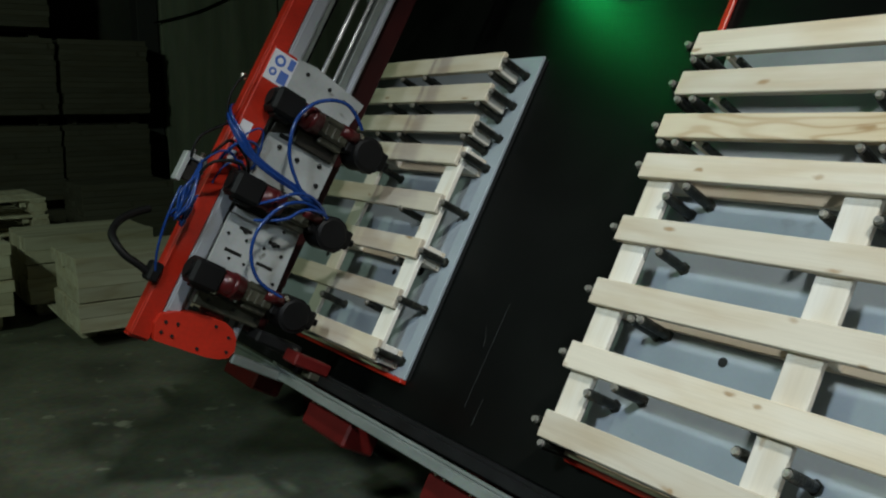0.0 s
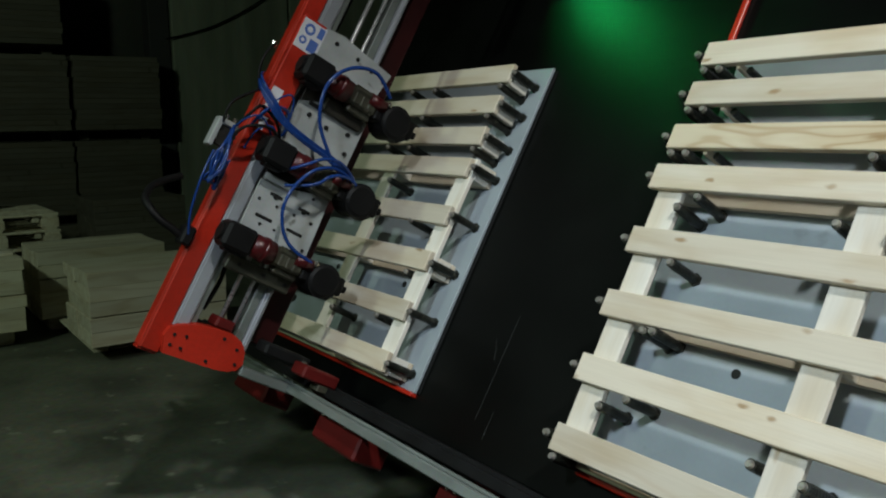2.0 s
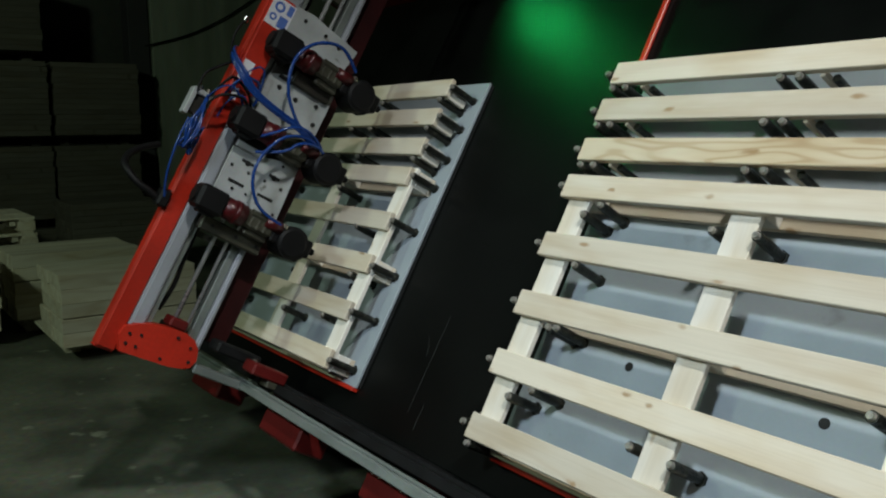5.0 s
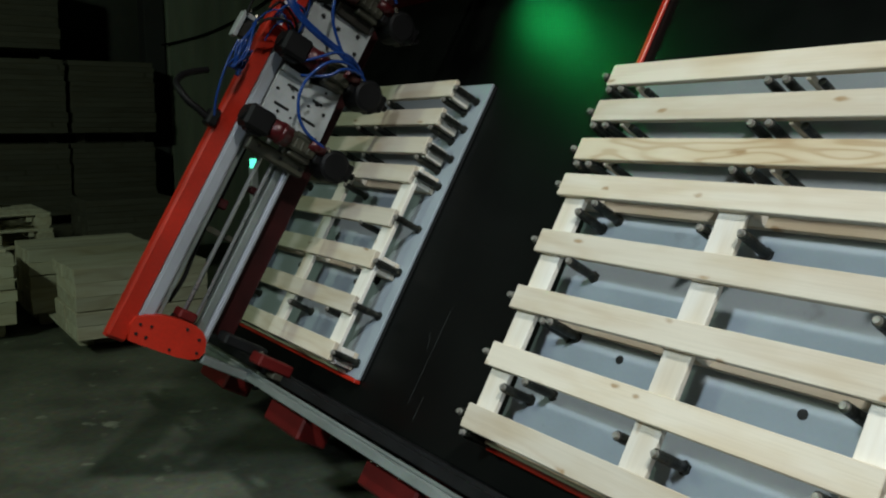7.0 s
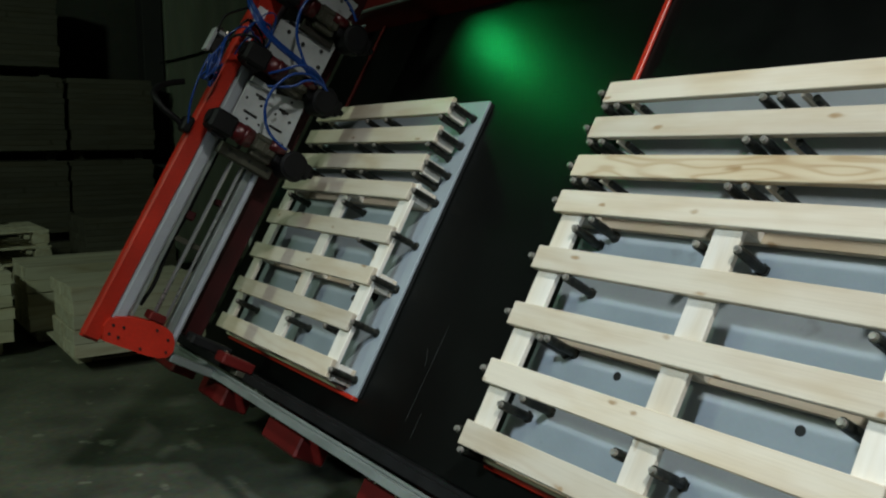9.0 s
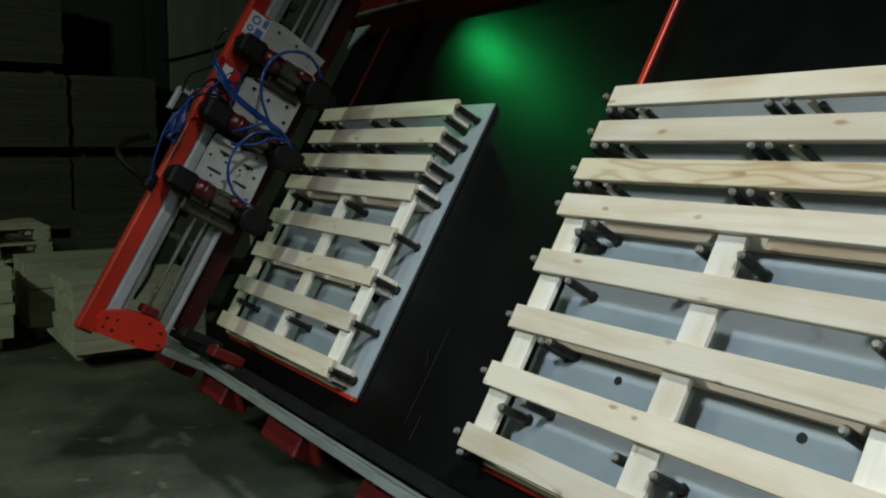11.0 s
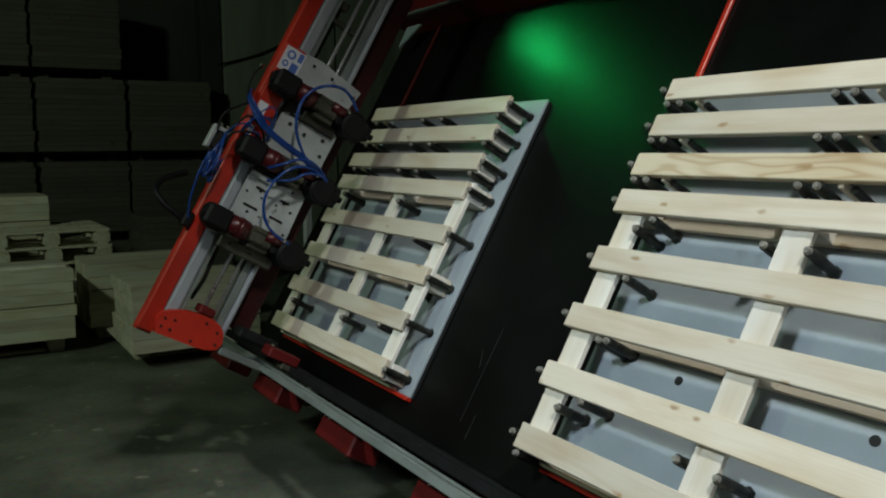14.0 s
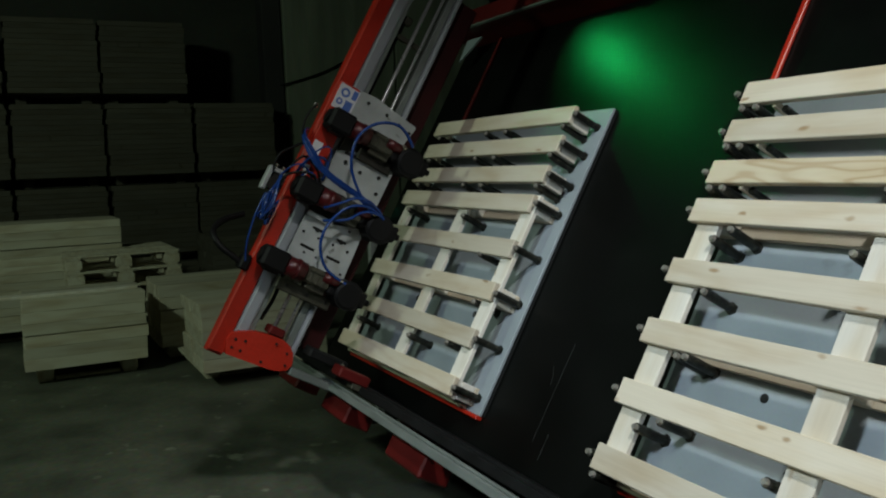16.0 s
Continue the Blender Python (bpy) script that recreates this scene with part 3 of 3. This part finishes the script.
upper = part("mounting_plate", (lambda b: (add_prism(b, [(0.665, 0.575), (0.675, 0.29), (0.775, 0.268), (0.8, 0.5), (0.79, 0.575)], 0, UP - 0.012, UP), b)[1])(bmesh.new()), WHITE, carriage, "pale bracket plate with bolts")
holes(upper, [(0.76, 0.52, 0.008), (0.755, 0.42, 0.008), (0.745, 0.35, 0.008), (0.735, 0.29, 0.008)], UP)
part("slide_backing", box(0.014, UP - 0.0125, 0.0, 0.78, 0.3, 0.548, bevel=0.003), DARK_IRON, carriage, "greasy slide plate")
cover = part("side_cover", box(0.014, UP, 0.34, 0.79, 0.578, 0.672, bevel=0.004), RED, carriage, "red side cover")
sticker = part("sticker", box(UP, UP + 0.0015, 0.667, 0.78, 0.572, 0.668), STICKER, carriage, "white safety sticker with blue round signs")
for v, n in ((0.748, 0.633), (0.702, 0.643)):
    part("sign", rod((UP + 0.0016, v, n), (UP + 0.0022, v, n), 0.021 if v > 0.72 else 0.015, 20), STICKER_BLUE, sticker)
for v, n, r in ((0.748, 0.633, 0.011), (0.702, 0.643, 0.007)):
    part("pictogram", rod((UP + 0.0023, v, n), (UP + 0.0028, v, n), r, 14), STICKER, sticker)
for v0, v1, n0, n1 in ((0.675, 0.72, 0.582, 0.618), (0.735, 0.775, 0.577, 0.6)):
    part("sign", box(UP + 0.0016, UP + 0.0022, v0, v1, n0, n1), STICKER_BLUE, sticker)
part("label_plate", box(UP, UP + 0.0015, 0.427, 0.505, 0.622, 0.664), STICKER, carriage, "white paper label")
part("label_plate", box(UP, UP + 0.0015, 0.345, 0.392, 0.632, 0.655), STICKER, carriage, "small white label")
bracket = part("lower_bracket", box(0.014, UP + 0.01, -0.14, -0.085, 0.285, 0.545, bevel=0.005), OLIVE, carriage, "olive cast bracket")
holes(bracket, [(-0.11, 0.31, 0.007), (-0.11, 0.4, 0.007), (-0.11, 0.5, 0.007)], UP + 0.01)
# valve block with air fittings
valve = part("valve_block", box(0.0, 0.045, 0.212, 0.318, 0.765, 0.784, bevel=0.003), WHITE, carriage, "pale pneumatic valve block")
part("valve_head", box(0.0, 0.045, 0.299, 0.318, 0.708, 0.7645, bevel=0.003), WHITE, valve)
part("valve_body", box(0.0, 0.035, 0.225, 0.2985, 0.715, 0.7645, bevel=0.004), DARK_IRON, valve, "dark valve body")
for k in range(4):
    part("fitting", rod((0.035, 0.232 + 0.018 * k, 0.722), (0.06, 0.232 + 0.018 * k, 0.712), 0.0065, 8), BRASS, valve)
part("fitting", rod((0.02, 0.318, 0.725), (0.02, 0.336, 0.725), 0.008, 8), BRASS, valve)
part("fitting", rod((0.02, 0.318, 0.755), (0.02, 0.336, 0.755), 0.008, 8), BRASS, valve)
# thin lines drooping from the valve towards the gantry's foot
sag = random.Random(8)
for k in range(9):
    v = 0.228 + 0.01 * k
    tube("air_hose", [(0.05, v, 0.73), (0.085, v - 0.03, 0.757 - 0.004 * k), (sag.uniform(0.06, 0.12), sag.uniform(0.13, 0.17), sag.uniform(0.7, 0.775)), (sag.uniform(0.05, 0.09), sag.uniform(0.05, 0.12), sag.uniform(0.69, 0.765)), (0.05, 0.1 + 0.012 * k, 0.69)], 0.0048, BLUE, carriage, "thin blue air hose")
tube("air_hose", [(0.06, 0.2, 0.757), (0.07, 0.13, 0.762), (0.065, 0.04, 0.75), (0.05, -0.04, 0.73), (0.03, -0.09, 0.7)], 0.0045, BLUE, carriage, "thin blue air hose")
# bundle crossing the red cover to the second gun
for k in range(6):
    a, c = 0.006 * (k - 2.5), 0.005 * (k % 3)
    tube("air_hose", [(-0.03, 0.53 + a, 0.69), (0.02, 0.515 + a, 0.715), (0.085, 0.475 + a, 0.715 + c), (0.125 + c, 0.42 + a, 0.66), (0.13, 0.387 + 0.6 * a, 0.602), (0.135 + c, 0.366 + 0.6 * a, 0.484), (0.15, 0.36 + 0.5 * a, 0.391), (0.15, 0.33 + a, 0.32)], 0.005, BLUE, carriage, "blue air hose in a bundle")
tube("air_hose", [(0.15, 0.35, 0.385), (0.16, 0.412, 0.478), (0.165, 0.49, 0.526), (0.165, 0.586, 0.54), (0.165, 0.672, 0.492), (0.165, 0.718, 0.402), (0.16, 0.7, 0.335), (0.15, 0.665, 0.285)], 0.0068, BLUE, carriage, "looped blue air hose")
tube("air_hose", [(0.14, 0.322, 0.26), (0.16, 0.345, 0.34), (0.165, 0.31, 0.43), (0.16, 0.242, 0.472), (0.155, 0.168, 0.49), (0.15, 0.099, 0.478), (0.145, 0.034, 0.43), (0.14, 0.004, 0.365), (0.135, -0.002, 0.29)], 0.0066, BLUE, carriage, "long looped blue air hose")
tube("air_hose", [(0.14, 0.33, 0.27), (0.17, 0.325, 0.34), (0.175, 0.29, 0.39), (0.17, 0.262, 0.4), (0.15, 0.225, 0.445), (0.12, 0.2, 0.5)], 0.0062, BLUE, carriage, "looped blue air hose")
tube("air_hose", [(0.145, 0.335, 0.28), (0.18, 0.365, 0.36), (0.185, 0.34, 0.44), (0.17, 0.29, 0.48), (0.12, 0.25, 0.52)], 0.006, BLUE, carriage, "looped blue air hose")
tube("air_hose", [(0.06, 0.3, 0.77), (0.07, 0.36, 0.79), (0.06, 0.42, 0.745), (0.05, 0.47, 0.7)], 0.005, RUBBER, carriage, "black air hose")
tube("air_hose", [(0.04, 0.64, 0.72), (0.05, 0.6, 0.745), (0.05, 0.5, 0.735), (0.05, 0.46, 0.7)], 0.0045, RUBBER, carriage, "black air hose")
tangle = random.Random(5)
for k in range(6):
    a, c = 0.23 + 0.028 * k, tangle.uniform(0.66, 0.74)
    tube("air_hose", [(0.05, a, c), (tangle.uniform(0.08, 0.13), a + 0.07, c + tangle.uniform(-0.02, 0.06)), (tangle.uniform(0.07, 0.13), a + tangle.uniform(0.08, 0.16), c - tangle.uniform(0.03, 0.1)),
                      (tangle.uniform(0.06, 0.1), a + tangle.uniform(0.0, 0.1), 0.6 - tangle.uniform(0, 0.05)), (0.05, a + 0.02, 0.56)], tangle.choice((0.0035, 0.0045, 0.0055)), BLUE if k % 3 else RUBBER, carriage, "tangled thin air hose")
part("elbow_fitting", rod((0.03, 0.625, 0.72), (0.03, 0.645, 0.725), 0.01, 10), BRASS, carriage)


def nail_gun(v):
    """Gun pointing at the bed: dark head, maroon casing, olive nose, black coil drum; v is its axis."""
    g = new("nail_gun")
    g.parent = carriage
    bm = bmesh.new()
    add_box(bm, 0.05, 0.145, -0.082, 0.012, 0.512, 0.625, bevel=0.012)
    add_box(bm, 0.07, 0.125, -0.092, -0.079, 0.53, 0.6, bevel=0.005)
    add_rod(bm, (0.097, -0.035, 0.624), (0.097, -0.035, 0.634), 0.03, 14)
    part("gun_head", bm, RUBBER, g, "black gun head")
    bm = rod((0.1, -0.032, 0.425), (0.1, -0.032, 0.514), 0.042, 18)
    add_rod(bm, (0.1, -0.032, 0.45), (0.1, -0.032, 0.47), 0.046, 18)
    part("gun_casing", bm, MAROON, g, "dark red gun casing", smooth=True)
    bm = bmesh.new()
    add_box(bm, 0.065, 0.125, -0.065, 0.004, 0.3, 0.427, bevel=0.01)
    add_box(bm, 0.05, 0.1, -0.09, -0.058, 0.3, 0.4, bevel=0.006)
    add_rod(bm, (0.118, -0.005, 0.31), (0.118, -0.005, 0.41), 0.014, 10)
    for n in (0.33, 0.36, 0.39):
        add_box(bm, 0.12, 0.129, -0.06, -0.02, n, n + 0.012, bevel=0.002)
    part("gun_nose", bm, OLIVE, g, "greasy cast nose")
    bm = rod((0.12, -0.012, 0.275), (0.12, -0.012, 0.345), 0.023, 14)
    part("nose_cap", bm, MAROON, g, "dark red nose cap", smooth=True)
    bm = rod((0.128, -0.004, 0.255), (0.14, 0.004, 0.276), 0.009, 10)
    part("air_nipple", bm, BRASS, g, "bright air nipple", smooth=True)
    bm = bmesh.new()
    add_rod(bm, (0.03, -0.042, 0.212), (0.135, -0.042, 0.212), 0.064, 24)
    add_rod(bm, (0.135, -0.042, 0.212), (0.143, -0.042, 0.212), 0.06, 24, 0.05)
    add_box(bm, 0.04, 0.138, -0.1, 0.014, 0.142, 0.235, bevel=0.022)
    add_box(bm, 0.05, 0.12, -0.07, 0.0, 0.12, 0.3, bevel=0.006)
    part("coil_drum", bm, RUBBER, g, "black nail coil drum")
    part("muzzle", rod((0.085, -0.035, 0.095), (0.085, -0.035, 0.121), 0.014, 12), RUBBER, g)
    return g


guns = [nail_gun(v) for v in (0.0, 0.322, 0.645)]
GUN_V = (0.0, 0.322, 0.645)

# cable chain behind the gantry foot
chain = thing("cable_loop", TABLE @ shift(-1.235, 0, 0), "black looped supply cable hanging from the carriage", "cable")
tube("cable", [(-0.2, 0.1, 0.74), (-0.17, 0.04, 0.82), (-0.1, -0.03, 0.855), (-0.04, -0.058, 0.841), (-0.02, -0.085, 0.798), (-0.01, -0.092, 0.75), (-0.01, -0.105, 0.705)], 0.014, RUBBER, chain)
part("cable_gland", box(-0.04, 0.03, -0.13, -0.06, 0.676, 0.715, bevel=0.008), RUBBER, chain, "black cable gland")


# ---- stored timber ----
def plank_stack(name, x, y, z, turn, length, depth, rows, thick, label, mat, group="", pallet_under=True, gap_row=None, wide=0.098):
    """Boards laid in tiers on a pallet; the front face shows the board edges along y."""
    s = thing(name, pose(x, y, z, 0, 0, turn), label, "timber stack", group)
    h = 0.0
    if pallet_under:
        for d in (0.06, depth - 0.06):
            part("cross_runner", box(-d - 0.04, -d + 0.04, -length / 2 + 0.2, length / 2 - 0.2, 0, 0.0165, bevel=0.002), mat, s)
        for k in (-1, 1):
            for d in (0.05, depth / 2, depth - 0.05):
                part("block", box(-d - 0.05, -d + 0.05, k * (length / 2 - 0.13) - 0.06, k * (length / 2 - 0.13) + 0.06, 0.018, 0.1, bevel=0.004), mat, s)
            part("runner", box(-depth, 0, k * (length / 2 - 0.13) - 0.05, k * (length / 2 - 0.13) + 0.05, 0, 0.0175, bevel=0.002), mat, s)
        part("deck", box(-depth, 0, -length / 2, length / 2, 0.1005, 0.12, bevel=0.003), mat, s)
        h = 0.1205
    across = max(1, int(depth / (wide + 0.002)))
    me = slat_mesh("board", length, wide, thick, mat)
    for r in range(rows):
        for c in range(across):
            o = new("board", me)
            o.parent = s
            o.matrix_basis = Matrix.Translation((-c * (wide + 0.002) + random.uniform(-0.004, 0.004), -length / 2 + random.uniform(-0.012, 0.012), h + thick)) @ Matrix.Rotation(radians(90 + random.uniform(-0.3, 0.3)), 4, "Z")
        h += thick + 0.0015
        if gap_row == r:
            h += 0.008
    return s


def block_pallet(m, label, width=0.98, depth=1.1):
    p = thing("stored_pallet", m, label, "pallet", "empty pallets in store")
    for k in (-1, 0, 1):
        for d in (0.07, depth / 2, depth - 0.07):
            part("block", box(-d - 0.07, -d + 0.07, k * (width / 2 - 0.07) - 0.07, k * (width / 2 - 0.07) + 0.07, 0.022, 0.1, bevel=0.004), PINE_OLD, p)
        part("runner", box(-depth, 0, k * (width / 2 - 0.07) - 0.05, k * (width / 2 - 0.07) + 0.05, 0, 0.0215, bevel=0.003), PINE_OLD, p)
        part("stringer_board", box(-depth, 0, k * (width / 2 - 0.07) - 0.06, k * (width / 2 - 0.07) + 0.06, 0.1005, 0.121, bevel=0.003), PINE_OLD, p)
    for k in range(6):
        d = k * (depth - 0.12) / 5
        part("deck_board", box(-d - 0.12, -d, -width / 2, width / 2, 0.1215, 0.142, bevel=0.003), PINE_OLD, p)
    return p


plank_stack("timber_stack", -5.2, -1.0, 0, 0, 0.87, 0.8, 6, 0.085, "neat stack of pale pine boards on a low pallet", PINE_OLD, gap_row=2, wide=0.155)
loose = thing("loose_plank", pose(-5.25, -1.12, 0.645, 0, 0, 1.2), "pale plank lying along the top of a timber stack", "plank")
part("plank", box(-0.12, 0.02, -0.5, 0.53, 0.0, 0.022, bevel=0.003), PINE_PALE, loose)
bp = block_pallet(pose(-6.3, -0.57, 0.7, 0, 0, 0), "empty pale block pallet stacked on others")
for k in (1, 2, 3, 4):
    copy_thing(bp, pose(-6.3 + 0.01 * k, -0.57 + 0.012 * k, 0.7 - 0.1425 * k, 0, 0, 0.4 * k))
plank_stack("timber_stack", -4.55, 0.15, 0, 0, 0.92, 0.75, 5, 0.096, "stack of pale planed boards beside the machine", PINE_OLD, gap_row=1, wide=0.36)
plank_stack("timber_stack", -5.5, 0.05, 0, 0, 0.95, 0.8, 5, 0.099, "stack of pale boards behind another stack", PINE_OLD, gap_row=2, wide=0.155)
plank_stack("timber_stack", -7.2, -1.19, 0, 0, 1.35, 0.9, 13, 0.075, "tall stack of boards standing in shade", PINE_OLD, gap_row=9, wide=0.21)
plank_stack("timber_stack", -7.4, 0.85, 0, 0, 0.9, 0.9, 12, 0.06, "stack of grey boards toned dark for deep shade", PINE_SHADED, wide=0.21)
# high wall of board packs against the far end
first = low = None
for r in range(4):
    for c in range(6):
        if r == 3 and c == 5:
            continue
        m = pose(-9.4 + random.uniform(-0.05, 0.05), -3.98 + 1.03 * c + random.uniform(-0.02, 0.02), (0, 0.44, 1.42, 2.4)[r], 0, 0, random.uniform(-0.8, 0.8))
        if r == 0 and low is None:
            low = plank_stack("board_pack", 0, 0, 0, 0, 0.98, 0.6, 5, 0.0622, "low dark pack of boards under a timber wall", PINE_SHADED, "board packs against the wall", wide=0.29)
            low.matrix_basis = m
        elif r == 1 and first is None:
            first = plank_stack("board_pack", 0, 0, 0, 0, 0.98, 0.6, 14, 0.0597, "dark pack of boards in a high timber wall", PINE_SHADED, "board packs against the wall", wide=0.29)
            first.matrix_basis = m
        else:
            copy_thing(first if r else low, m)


# ---- what moves ----
GANTRY_U = [(0, -1.243), (0.5, -1.22), (1, -1.223), (1.5, -1.23), (2, -1.257), (2.5, -1.26), (3, -1.23), (3.5, -1.23), (4, -1.25), (4.5, -1.262), (5, -1.24),
            (7.5, -1.232), (8, -1.213), (8.5, -1.238), (8.6, -1.27), (8.7, -1.32), (8.8, -1.42), (8.9, -1.53), (9.0, -1.606), (9.2, -1.69), (9.5, -1.715), (11.3, -1.718),
            (11.5, -1.716), (12, -1.72), (12.5, -1.715), (13, -1.693), (13.5, -1.694), (14, -1.71), (14.5, -1.705), (15, -1.71), (15.5, -1.685), (16, -1.682)]
CARRIAGE_V = [(0, 0.0), (0.5, 0.022), (1, 0.058), (1.5, 0.158), (2, 0.183), (2.5, 0.194), (3, 0.214), (3.5, 0.271), (4, 0.29), (4.5, 0.308), (5, 0.353), (5.2, 0.37),
              (7.3, 0.705), (7.5, 0.714), (8, 0.731), (8.5, 0.735), (9.0, 0.735), (9.2, 0.735), (11.3, 0.42), (11.5, 0.404), (12, 0.381), (12.5, 0.374),
              (13, 0.352), (13.5, 0.3), (14, 0.273), (14.5, 0.21), (15, 0.187), (15.5, 0.183), (16, 0.17)]
GUN_N = [(0, 0.0), (8.6, 0.0), (9.0, 0.03), (9.5, 0.045), (16, 0.045)]


def along(rows, t):
    for (a, x), (b, y) in zip(rows, rows[1:]):
        if a <= t <= b:
            return x + (y - x) * (t - a) / (b - a)
    return rows[-1][1]


def motions():
    walk(gantry, [(t, TABLE @ shift(u, 0, 0)) for t, u in GANTRY_U])
    stamps = sorted({t for t, _ in GANTRY_U} | {t for t, _ in CARRIAGE_V})
    walk(carriage, [(t, TABLE @ shift(along(GANTRY_U, t), along(CARRIAGE_V, t), 0)) for t in stamps])
    walk(chain, [(t, TABLE @ shift(along(GANTRY_U, t), along(CARRIAGE_V, t), 0)) for t in stamps])
    for g, v in zip(guns, GUN_V):
        walk(g, [(t, shift(0, v, n)) for t, n in GUN_N])


motions()
